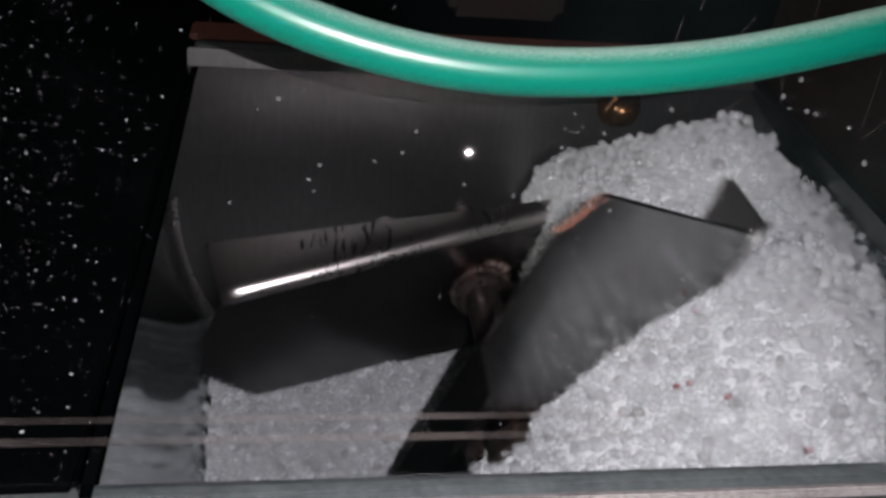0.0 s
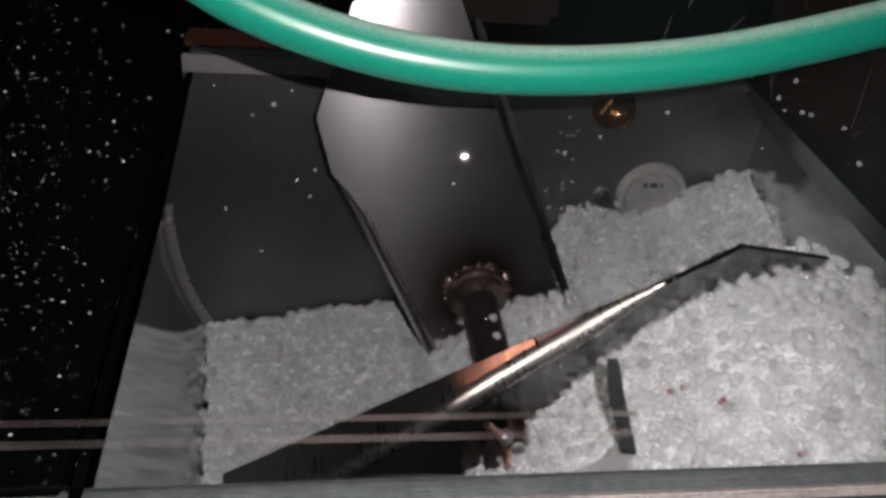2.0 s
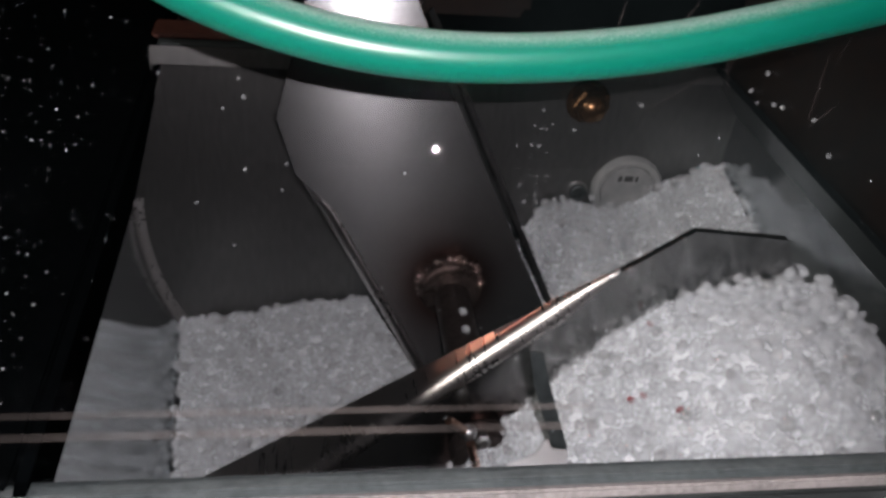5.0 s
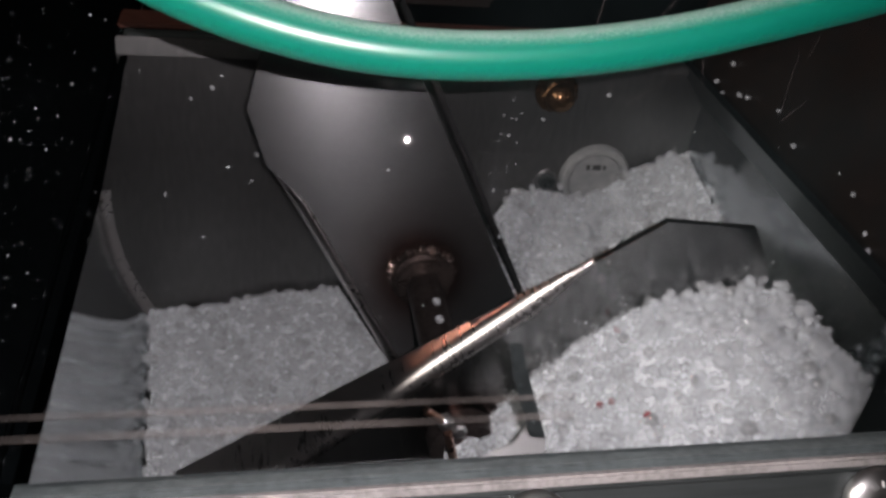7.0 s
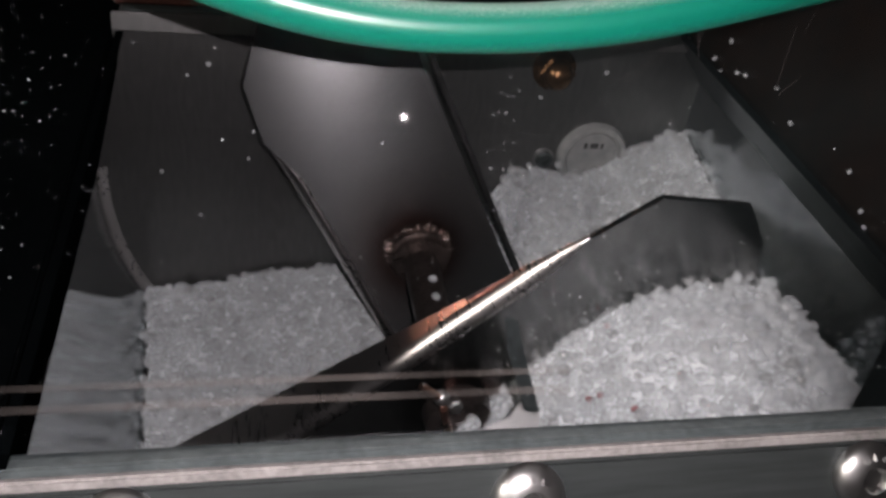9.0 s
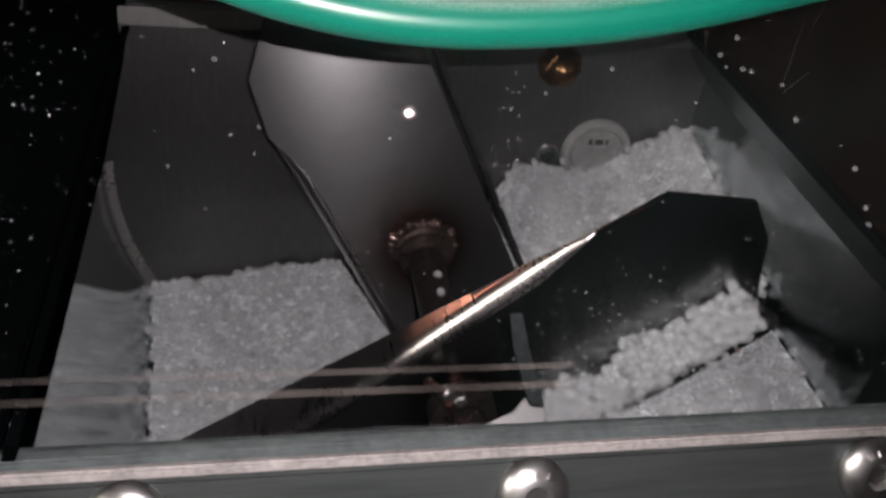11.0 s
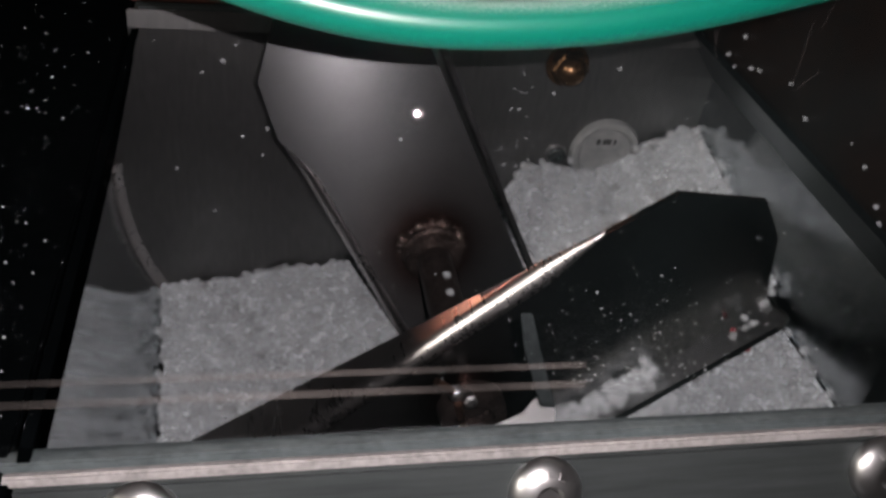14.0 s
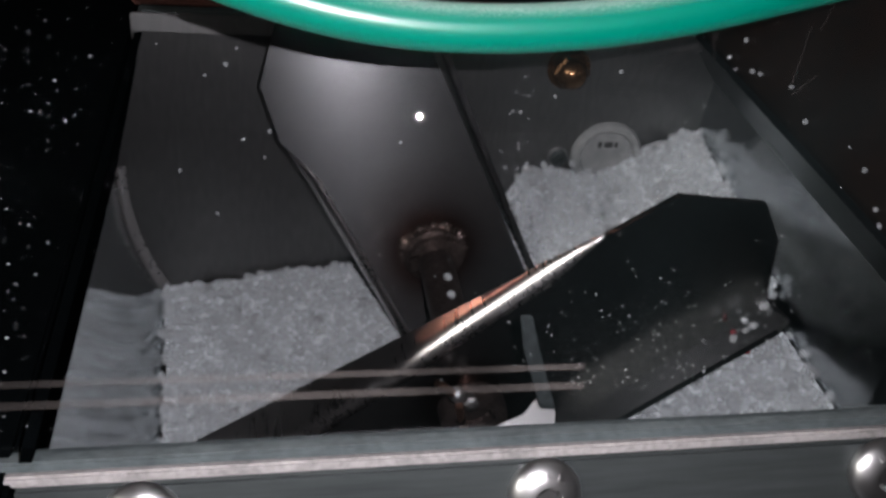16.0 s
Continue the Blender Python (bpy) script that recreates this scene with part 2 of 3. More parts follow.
def part(name, bm, material, parent=None, label="", smooth=35):
    ob = new(name, mesh_of(name, bm, material, smooth))
    ob.parent = parent
    return tagged(ob, label)


def structure(name, bm, material, label, category, smooth=35):
    return tagged(part(name, bm, material, None, "", smooth), label, category, kind="structure")


def box(lo, hi, bevel=0.0, bm=None, m=None):
    own = bmesh.new()
    lo, hi = Vector(lo), Vector(hi)
    bmesh.ops.create_cube(own, size=1, matrix=Matrix.Translation((lo + hi) / 2) @ Matrix.Diagonal((*(hi - lo), 1)))
    if bevel:
        bmesh.ops.bevel(own, geom=own.edges[:], offset=bevel, segments=2, affect="EDGES")
    if m:
        own.transform(m)
    return own if bm is None else join(bm, own)


def join(bm, other):
    me = bpy.data.meshes.new("joined")
    other.to_mesh(me)
    other.free()
    bm.from_mesh(me)
    bpy.data.meshes.remove(me)
    return bm


def lathe(profile, m, count=32):
    """A turned body about its z axis, from (radius, height) pairs, set at the pose m."""
    bm = bmesh.new()
    rings = []
    for r, h in profile:
        if r < 1e-6:
            rings.append([bm.verts.new((0, 0, h))])
        else:
            rings.append([bm.verts.new((r * math.cos(2 * math.pi * i / count), r * math.sin(2 * math.pi * i / count), h)) for i in range(count)])
    for a, b in zip(rings, rings[1:]):
        for i in range(count):
            j = (i + 1) % count
            q = [a[i % len(a)], a[j % len(a)], b[j % len(b)], b[i % len(b)]]
            q = list(dict.fromkeys(q))
            if len(q) > 2:
                bm.faces.new(q)
    bm.transform(m)
    return bm


def sheet(profile, y0, y1, thick):
    """A folded sheet: the profile in x and z, drawn along y, with its thickness outwards."""
    bm = bmesh.new()
    n = len(profile)
    outer = []
    for i, (x, z) in enumerate(profile):
        a, b = profile[max(i - 1, 0)], profile[min(i + 1, n - 1)]
        d = Vector((b[0] - a[0], b[1] - a[1])).normalized()
        outer.append((x + d.y * thick, z - d.x * thick))
    loop = list(profile) + outer[::-1]
    r0 = [bm.verts.new((x, y0, z)) for x, z in loop]
    r1 = [bm.verts.new((x, y1, z)) for x, z in loop]
    k = len(loop)
    for i in range(k):
        bm.faces.new((r0[i], r0[(i + 1) % k], r1[(i + 1) % k], r1[i]))
    for ring in (r0, r1):
        for i in range(n - 1):
            bm.faces.new((ring[i], ring[i + 1], ring[k - 2 - i], ring[k - 1 - i]))
    return bm


def plate(outline, thick):
    """A flat plate with an outline in x and z, its edges slightly rounded."""
    bm = bmesh.new()
    f = bm.faces.new([bm.verts.new((x, 0.0, z)) for x, z in outline])
    ext = bmesh.ops.extrude_face_region(bm, geom=[f])
    bmesh.ops.translate(bm, vec=(0, thick, 0), verts=[v for v in ext["geom"] if isinstance(v, bmesh.types.BMVert)])
    bmesh.ops.bevel(bm, geom=bm.edges[:], offset=0.0003, segments=2, affect="EDGES")
    return bm


# ---- chamber ----
SHAFT_Z, BORE = 1.02, 0.107
REAR_Y, FRONT_Y = -0.04, -0.11
LIP_Y, LIP_Z, SLOPE = -0.17, 1.078, 62.0

arc_points = [(BORE * math.cos(radians(a)), SHAFT_Z + BORE * math.sin(radians(a))) for a in range(180, 361, 5)]
left_wall = [(-0.0925, 1.081), (-0.1072, 1.0245)]
right_wall = [(0.1072, 1.0655), (0.0895, 1.0865)]


def chamber():
    structure("trough", sheet([left_wall[1]] + arc_points + [right_wall[0]], 0.0, LIP_Y, 0.002), STEEL_WALL, "polished stainless steel mixing trough with a round bottom", "trough", 20)
    # this steel mirrors only dark, which is put into its colour as black
    structure("wall_left", sheet(left_wall, 0.0, LIP_Y, 0.002), BLACK, "steel upper wall leaning inwards over the trough, coloured with the dark it mirrors", "wall", 0)
    structure("wall_right", sheet(right_wall, 0.0, LIP_Y, 0.002), STEEL_SHADED, "polished steel upper wall leaning inwards over the trough", "wall", 0)
    back = bmesh.new()
    outline = left_wall + arc_points[1:-1] + right_wall
    f = back.faces.new([back.verts.new((x * 1.006, 0.0, z)) for x, z in outline])
    ext = bmesh.ops.extrude_face_region(back, geom=[f])
    bmesh.ops.translate(back, vec=(0, 0.003, 0), verts=[v for v in ext["geom"] if isinstance(v, bmesh.types.BMVert)])
    structure("wall_back", back, STEEL_BACK, "dull brushed steel end plate of the mixing trough", "wall", 20)
    # the folded rim over the end plate
    rim = box((-0.094, -0.006, 1.0815), (0.092, 0.004, 1.0865), 0.0015)
    bevel = box((-0.0955, -0.0008, -0.0008), (0.0935, 0.0008, 0.0048), 0.0004, None, Matrix.Translation((0, -0.0085, 1.0822)) @ Matrix.Rotation(radians(-9), 4, "X"))
    box((-0.0955, -0.0095, 1.0705), (-0.0932, -0.0078, 1.0825), 0.0006, bevel)
    structure("trim_bevel", bevel, STEEL_BACK, "bright slanting inner edge of the steel rim", "rim")
    structure("trim_rim", rim, STEEL_FRAME, "bright folded steel rim along the end plate", "rim")
    seal = box((-0.0955, -0.002, 1.0869), (0.0935, 0.010, 1.0886), 0.0007)
    structure("trim_seal", seal, SEAL, "red-brown silicone seal lying on the steel rim", "seal")
    # a welded bead between the end plate and the round bottom
    bead = bmesh.new()
    rows = []
    for a in range(176, 240, 4):
        c, s = math.cos(radians(a)), math.sin(radians(a))
        rows.append([bead.verts.new(((BORE - r) * c, -y, SHAFT_Z + (BORE - r) * s)) for r, y in ((0.0, 0.0035), (0.001, 0.0014), (0.0032, 0.0004))])
    for p, q in zip(rows, rows[1:]):
        for i in range(2):
            bead.faces.new((p[i], p[i + 1], q[i + 1], q[i]))
    structure("trim_bead", bead, STEEL_FOLD, "ground weld bead along the end plate", "weld", 60)
    structure("wall_front", box((-0.125, LIP_Y + 0.001, 0.90), (0.125, LIP_Y + 0.0035, LIP_Z - 0.011)), STEEL_SHADED, "steel front plate of the trough", "wall", 0)


def sloped(s, x=0.0, out=0.0):
    """A place on the sloped front: s metres up it from the lip, out metres before it."""
    c, n = math.cos(radians(SLOPE)), math.sin(radians(SLOPE))
    return Vector((x, LIP_Y + s * c - out * n, LIP_Z + s * n + out * c))


def slope_frame(x=0.0, s=0.0, out=0.0):
    """The pose of a thing on the sloped front: its x along the front, y up it, z out of it."""
    return Matrix.Translation(sloped(s, x, out)) @ Matrix.Rotation(radians(SLOPE), 4, "X")


def front():
    F = slope_frame()
    pane = box((-0.173, 0.0, -0.004), (0.173, 0.34, 0.0))
    # the lower end sits on its cut edge strip
    bmesh.ops.delete(pane, geom=[f for f in pane.faces if f.normal.y < -0.5], context="FACES")
    pane.transform(F)
    structure("window_1", pane, PANE, "clear dusty plastic window sloping over the mixing trough", "window", 0).visible_shadow = False
    structure("trim_edge", box((-0.173, -0.0021, -0.006), (0.173, -0.0003, 0.0002), 0.0004, None, F), EDGE, "grey-green cut lower edge of the plastic window", "trim")
    structure("trim_gasket", box((-0.173, -0.0043, -0.006), (0.173, -0.0023, 0.0012), 0.0005, None, F), GASKET, "pale worn gasket strip under the window", "gasket")
    structure("frame_front", box((-0.173, -0.06, -0.006), (0.173, -0.0052, -0.0006), 0.0008, None, F), STEEL_FRAME, "dark grey steel flange below the window", "flange")
    for side in (-1, 1):
        # added cheeks, only there to keep both sides black
        structure("frame_side", box((side * 0.1785 - 0.004, -0.06, -0.03), (side * 0.1785 + 0.004, 0.35, 0.004), 0.001, None, F), BLACK, "black cheek added beside the window to close the view off dark", "frame")


def bolt(x):
    F = slope_frame(x, -0.012, -0.0004)
    thing = tagged(new("button_head_bolt"), "shiny steel button-head bolt with stamped marks on the flange", "bolt", "bolts along the flange")
    thing.matrix_world = F
    head = [(0.0, 0.0), (0.0071, 0.0), (0.0071, 0.0007)]
    head += [(0.0071 * math.cos(radians(a)), 0.0007 + 0.0036 * math.sin(radians(a))) for a in range(12, 64, 8)]
    head += [(0.0028, 0.0039), (0.0026, 0.0036), (0.0024, 0.0014), (0.0, 0.0012)]
    part("head", lathe(head, Matrix()), STEEL_BRIGHT, thing)
    bm = bmesh.new()
    bmesh.ops.create_cone(bm, segments=6, radius1=0.0021, radius2=0.0021, depth=0.0008, cap_ends=True, matrix=Matrix.Translation((0, 0, 0.0026)))
    part("socket", bm, STEEL_BRIGHT, thing, "six-sided socket", 0)
    for k in range(3):
        a = radians(118 - 28 * k)
        m = Matrix.Translation((0.0048 * math.cos(a), 0.0048 * math.sin(a), 0.0034)) @ Matrix.Rotation(a - math.pi / 2, 4, "Z") @ Matrix.Rotation(radians(-38), 4, "X")
        part("stamp", box((-0.0006, -0.0007, -0.0003), (0.0006, 0.0007, 0.0003), 0.0001, None, m), STEEL_BRIGHT, thing)
    return thing


# ---- granules ----
BASE = bmesh.new()
bmesh.ops.create_icosphere(BASE, subdivisions=1, radius=1.0)
BASE.verts.ensure_lookup_table()
GV = np.array([v.co[:] for v in BASE.verts])
GF = np.array([[v.index for v in f.verts] for f in BASE.faces])
BASE.free()


def turns(rng, n):
    q = rng.normal(size=(n, 4))
    q /= np.linalg.norm(q, axis=1)[:, None]
    w, x, y, z = q.T
    return np.stack([1 - 2 * (y * y + z * z), 2 * (x * y - z * w), 2 * (x * z + y * w), 2 * (x * y + z * w), 1 - 2 * (x * x + z * z), 2 * (y * z - x * w), 2 * (x * z - y * w), 2 * (y * z + x * w), 1 - 2 * (x * x + y * y)], 1).reshape(n, 3, 3)


def granule_mesh(name, places, rng, size=0.00165, squash=(1.12, 1.0, 0.82), extra=None):
    places = np.asarray(places)
    n = len(places)
    shape = GV * np.array(squash)
    shape = np.sign(shape) * np.abs(shape) ** 0.92
    v = np.einsum("nij,kj->nki", turns(rng, n), shape) * (np.asarray(size) * rng.uniform(0.82, 1.15, n))[:, None, None] + places[:, None, :]
    verts = v.reshape(-1, 3)
    faces = (GF[None] + (np.arange(n) * len(GV))[:, None, None]).reshape(-1, 3).tolist()
    if extra:
        faces += [[i + len(verts) for i in f] for f in extra[1]]
        verts = np.vstack([verts, np.array(extra[0])])
    me = bpy.data.meshes.new(name)
    me.from_pydata(verts.tolist(), [], faces)
    me.polygons.foreach_set("use_smooth", [True] * len(me.polygons))
    me.materials.append(RESIN)
    me.materials.append(PACKED)
    me.polygons.foreach_set("material_index", [0] * (n * len(GF)) + [1] * (len(faces) - n * len(GF)))
    return me


# ---- agitator ----
def paddle(name, y, turn, parent, label, lip, bend, twist=0.0, tilt=0.0, outline=None, slant=0.0, steel=STEEL_BLADE):
    """A flat blade across the shaft, clipped at both tips, with a tapering lip folded back along one edge and a lip folded forward along the other."""
    bm = bmesh.new()
    W, R = 0.0265, 0.0035
    upper = W - R
    outline = outline or [(0.058, W), (0.078, W - 0.0015), (0.0945, 0.0075), (0.0925, -0.006), (0.0850, -0.0185), (0.081, -W), (-0.066, -W), (-0.079, -0.0215), (-0.081, 0.0), (-0.083, upper - 0.0046), (0.04, upper - 0.0006)]
    bm.faces.new([bm.verts.new((u, 0.0, n)) for u, n in outline])
    # lip folded back: grows from nothing at one end
    fold, last = bmesh.new(), None
    for i in range(25):
        u = 0.058 - i * (0.143 / 24)
        k = min(1.0, (0.058 - u) / 0.018)
        w = 0.167 * (0.058 - u)
        r = R * k
        drop = 0.0325 * (0.058 - u)
        base = W - R * k - drop
        sec = [(base, 0.0)] + [(base + r * math.sin(radians(a)), r * (1 - math.cos(radians(a)))) for a in (18, 36, 54, 72, 90)] + [(W - drop, max(w, r))]
        row = [fold.verts.new((u, yy, n)) for n, yy in sec]
        if last:
            for p in range(len(row) - 1):
                fold.faces.new((last[p], last[p + 1], row[p + 1], row[p]))
        last = row
    # lip folded forward: a narrow slanting one, or a broad shelf square to the blade
    c, k = math.cos(radians(bend)), math.sin(radians(bend))
    q = [(0.083, 0.0), (-0.03, 0.0), (-0.025, lip), (0.08, lip), (0.084, 0.8 * lip)]
    bm.faces.new([bm.verts.new((u, -w * k, -W - slant * (u + 0.024) - 0.0004 - w * c)) for u, w in q])
    m = Matrix.Translation((0, y, 0)) @ Matrix.Rotation(-radians(turn), 4, "Y") @ Matrix.Rotation(radians(twist), 4, "X") @ Matrix.Rotation(radians(tilt), 4, "Z")
    bm.transform(m)
    fold.transform(m)
    ob = part(name, bm, steel, parent, label, 40)
    ob.data.polygons.foreach_set("use_smooth", [False] * len(ob.data.polygons))
    edge = part("folded_edge", fold, STEEL_FOLD, ob, "bright fold, its highlight lifted by paler steel", 40)
    edge.data.polygons.foreach_set("use_smooth", [p.area < 1.2e-5 for p in edge.data.polygons])
    for sheet_part in (ob, edge):
        thick = sheet_part.modifiers.new("plate", "SOLIDIFY")
        thick.thickness, thick.offset = 0.0018, 0.0
    return ob


REAR_OUTLINE = [(0.0562, 0.0278), (0.0748, 0.0246), (0.1016, 0.0004), (0.1035, -0.006), (0.1035, -0.0305), (0.09, -0.0302), (0.06, -0.0281), (0.029, -0.0271), (-0.022, -0.0256), (-0.058, -0.0262), (-0.078, -0.025), (-0.0945, -0.0075), (-0.0925, 0.006), (-0.085, 0.0184), (0.04, 0.0224)]


def agitator():
    thing = tagged(new("agitator"), "steel mixing agitator with two crossed folded paddles on a shaft", "agitator")
    thing.matrix_world = pose(0, 0, SHAFT_Z)
    along = Matrix.Rotation(radians(90), 4, "X")
    part("shaft", lathe([(0, -0.02), (0.0058, -0.02), (0.0058, 0.111), (0.0052, 0.112), (0, 0.112)], along), SHAFT, thing, "brown-stained steel shaft")
    paddle("rear_paddle", REAR_Y, 118.0, thing, "ground steel paddle with clipped tips", 0.002, -16, 5.0, 15.0, REAR_OUTLINE, 0.042)
    nearer = paddle("front_paddle", FRONT_Y, 41.5, thing, "ground steel paddle with a bright folded edge", 0.0125, 106, steel=STEEL_FRONT)
    rng = random.Random(4)
    for y, big in ((REAR_Y, 1.0), (FRONT_Y, 0.62)):
        bm = bmesh.new()
        for i in range(44):
            a = 2 * math.pi * (i + rng.uniform(-0.4, 0.4)) / 44
            r = 0.0105 * big
            bmesh.ops.create_icosphere(bm, subdivisions=2, radius=0.0014 * big * rng.uniform(0.7, 1.4), matrix=Matrix.Translation((r * rng.uniform(0.86, 1.06) * math.cos(a), y - 0.0008, r * rng.uniform(0.86, 1.06) * math.sin(a))) @ Matrix.Rotation(-a, 4, "Y") @ Matrix.Diagonal((1.3, 0.9, 0.75, 1)))
        part("weld", bm, WELD, thing, "lumpy brown weld round the shaft", 60)
        m = Matrix.Translation((0, y - 0.001, 0)) @ along
        part("collar", lathe([(0.0058, 0.0), (0.0105 * (big if big == 1 else 0.9), 0.0), (0.0105 * (big if big == 1 else 0.9), 0.003), (0.0092, 0.0036), (0.0092, 0.0058), (0.0058, 0.0066)], m), WELD if big == 1 else SHAFT, thing, "stepped collar on the shaft")
    m = Matrix.Translation((-0.0067, FRONT_Y - 0.008, 0.0123)) @ Matrix.Rotation(radians(60), 4, "X")
    part("set_screw", lathe([(0, -0.002), (0.0015, -0.002), (0.0022, -0.0006), (0.0022, 0.0006), (0.0014, 0.0017), (0, 0.0019)], m, 14), STEEL_BRIGHT, thing, "small bright set screw", 50)
    m = Matrix.Translation((-0.0026, FRONT_Y - 0.007, 0.0085)) @ Matrix.Rotation(radians(70), 4, "X")
    part("clamp_nut", lathe([(0, -0.003), (0.0018, -0.003), (0.0021, -0.001), (0.0021, 0.002), (0.0012, 0.0026), (0, 0.0026)], m, 6), STEEL_BRIGHT, thing, "grey clamping nut", 30)
    for x, z, turned, long in ((-0.0104, 0.016, -49, 0.0062), (-0.0044, 0.0037, -15.5, 0.0112)):
        m = Matrix.Translation((x, FRONT_Y - 0.009, z)) @ Matrix.Rotation(radians(turned), 4, "Y")
        part("pin", lathe([(0, -long / 2), (0.0011, -long / 2), (0.0011, long / 2), (0, long / 2)], m, 10), COPPER_WIRE, thing, "bright copper-coloured pin")
    stuck = np.array([(0.0008, -0.0628, 0.0064), (0.0004, -0.0713, 0.0064), (0.0345, -0.102, 0.0565)])
    for name, place in (("stuck_granule", p) for p in stuck):
        ob = new(name, granule_mesh(name, [place], np.random.default_rng(31), 0.0014))
        ob.parent = thing
        tagged(ob, "clear white granule stuck to the steel")
    return thing, nearer


def heap(name, label, xs, ys, height, inside, seed, layers=3, origin=(0, 0, 0)):
    """A heap of loose granules over the stretch xs, ys: its surface at height(x, y), where inside(x, y, z) holds."""
    rng = np.random.default_rng(seed)
    step = 0.0025
    pts = []
    for layer in range(layers):
        gx = np.arange(xs[0], xs[1], step)
        gy = np.arange(ys[0], ys[1], step * 0.87)
        for j, y in enumerate(gy):
            for x in gx + (step / 2 if j % 2 else 0):
                px, py = x + rng.normal(0, 0.0006), y + rng.normal(0, 0.0006)
                z = height(px, py) - layer * 0.0009 + rng.normal(0, 0.0009 if layer else 0.0013)
                if inside(px, py, z) and (layer or rng.random() > 0.22):
                    pts.append((px, py, z))
    # packed filling under the loose layers
    nx, ny = 110, 110
    grid, vid, faces = [], {}, []
    for i in range(nx + 1):
        for j in range(ny + 1):
            x = xs[0] + (xs[1] - xs[0]) * i / nx
            y = ys[0] + (ys[1] - ys[0]) * j / ny
            z = height(x, y) - 0.0009 + 0.0006 * noise.noise(Vector((x, y, 0.3 * seed)) * 420)
            if inside(x, y, z + 0.0004):
                vid[i, j] = len(grid)
                grid.append((x, y, z))
    for i in range(nx):
        for j in range(ny):
            q = [(i, j), (i + 1, j), (i + 1, j + 1), (i, j + 1)]
            if all(k in vid for k in q):
                faces.append([vid[k] for k in q])
    me = granule_mesh(name, np.array(pts) - np.array(origin), rng, extra=((np.array(grid) - np.array(origin)).tolist(), faces) if faces else None)
    ob = tagged(new(name, me), label, "granules", kind="stuff")
    ob.location = origin
    return ob


def in_bore(x, y, z, gap=0.0006):
    if z > SHAFT_Z:
        return abs(x) < BORE - gap
    return x * x + (z - SHAFT_Z) ** 2 < (BORE - gap) ** 2


def left_height(x, y):
    return 0.9705 + 0.19 * (x + 0.095) + (0.2 * y if y > -0.045 else -0.009 + 0.05 * (y + 0.045)) + 0.0012 * math.sin(90 * x + 60 * y) + 0.004 * math.exp(-((x + 0.088) / 0.012) ** 2)


def rear_height(x, y):
    return 1.0283 + max(0, x - 0.07) * 0.55 + 0.24 * y * (1 - 4 * max(0, x - 0.07)) - max(0, 0.04 - x) * 2.0 + 0.0012 * math.sin(160 * x + 40 * y)


def front_height(x, y):
    z = float(np.interp(x, [-0.02, 0.0, 0.017, 0.04, 0.06, 0.078, 0.107], [1.0, 1.026, 1.051, 1.073, 1.0815, 1.0795, 1.055]))
    return z - 0.25 * max(0, -0.135 - y) + 0.001 * math.sin(140 * x + 90 * y)


def rest_height(x, y):
    return 1.0245 - (0.107 - x) * 0.62 - 0.15 * max(0, -0.13 - y)


def mound_height(x, y):
    d = math.hypot((x - 0.05) / 0.95, (y + 0.06) / (1.0 if y > -0.06 else 1.5))
    return 1.105 - 0.76 * math.sqrt(d * d + 0.00003) - 3.2 * max(0.0, 0.012 - x) + 0.001 * math.sin(120 * x + 70 * y)


U = Vector((math.cos(radians(41.5)), 0, math.sin(radians(41.5))))
N = Vector((-math.sin(radians(41.5)), 0, math.cos(radians(41.5))))


def gutter_pile():
    """Granules left lying in the forward lip of the front paddle."""
    rng = np.random.default_rng(21)
    pts = []
    for u in np.arange(0.010, 0.081, 0.0021):
        for d in np.arange(0.0022, 0.0118, 0.0021):
            top = 0.0135 * (1 - 0.55 * d / 0.012) * (1.05 + 0.6 * noise.noise(Vector((70 * u, 40 * d, 2.0)))) * min(1.0, (0.09 - u) / 0.012) + rng.normal(0, 0.0011)
            for h in np.arange(0.0022, max(top, 0.0025), 0.0019):
                p = U * (u + rng.normal(0, 0.0005)) + N * (-0.0265 + h)
                pts.append((p.x, FRONT_Y - d - rng.normal(0, 0.0005), SHAFT_Z + p.z))
    origin = (0.05, FRONT_Y, SHAFT_Z + 0.02)
    ob = tagged(new("granules_in_paddle", granule_mesh("granules_in_paddle", np.array(pts) - np.array(origin), rng)), "white resin granules lying in the folded lip of the paddle", "granules", kind="stuff")
    ob.location = origin
    return ob


def granules():
    made = {}
    made["left"] = heap("granules_left", "heap of clear white plastic granules lying in the trough", (-0.105, 0.02), (-0.166, -0.0012), left_height, in_bore, 1)
    made["rear"] = heap("granules_rear", "bank of clear white plastic granules against the end plate", (0.02, 0.107), (-0.078, -0.0012), rear_height, in_bore, 2)
    made["front"] = heap("granules_front", "draining heap of clear white plastic granules by the window", (-0.012, 0.107), (-0.167, -0.100), front_height, lambda x, y, z: (y < -0.1115 or 0.002 < x < 0.075) and in_bore(x, y, z), 3, 3, (0.05, -0.14, 1.05))
    made["rest"] = heap("granules_rest", "low remainder of white plastic granules against the trough wall", (0.03, 0.107), (-0.167, -0.085), rest_height, in_bore, 4)
    made["mound"] = heap("granules_lifted", "mound of white plastic granules pushed up by the paddle", (-0.01, 0.107), (-0.118, -0.004), mound_height, lambda x, y, z: z > 1.0 and (y > -0.1065 or x > 0.02) and in_bore(x, y, z), 5, 3, (0.045, -0.066, 1.03))
    made["gutter"] = gutter_pile()
    return made


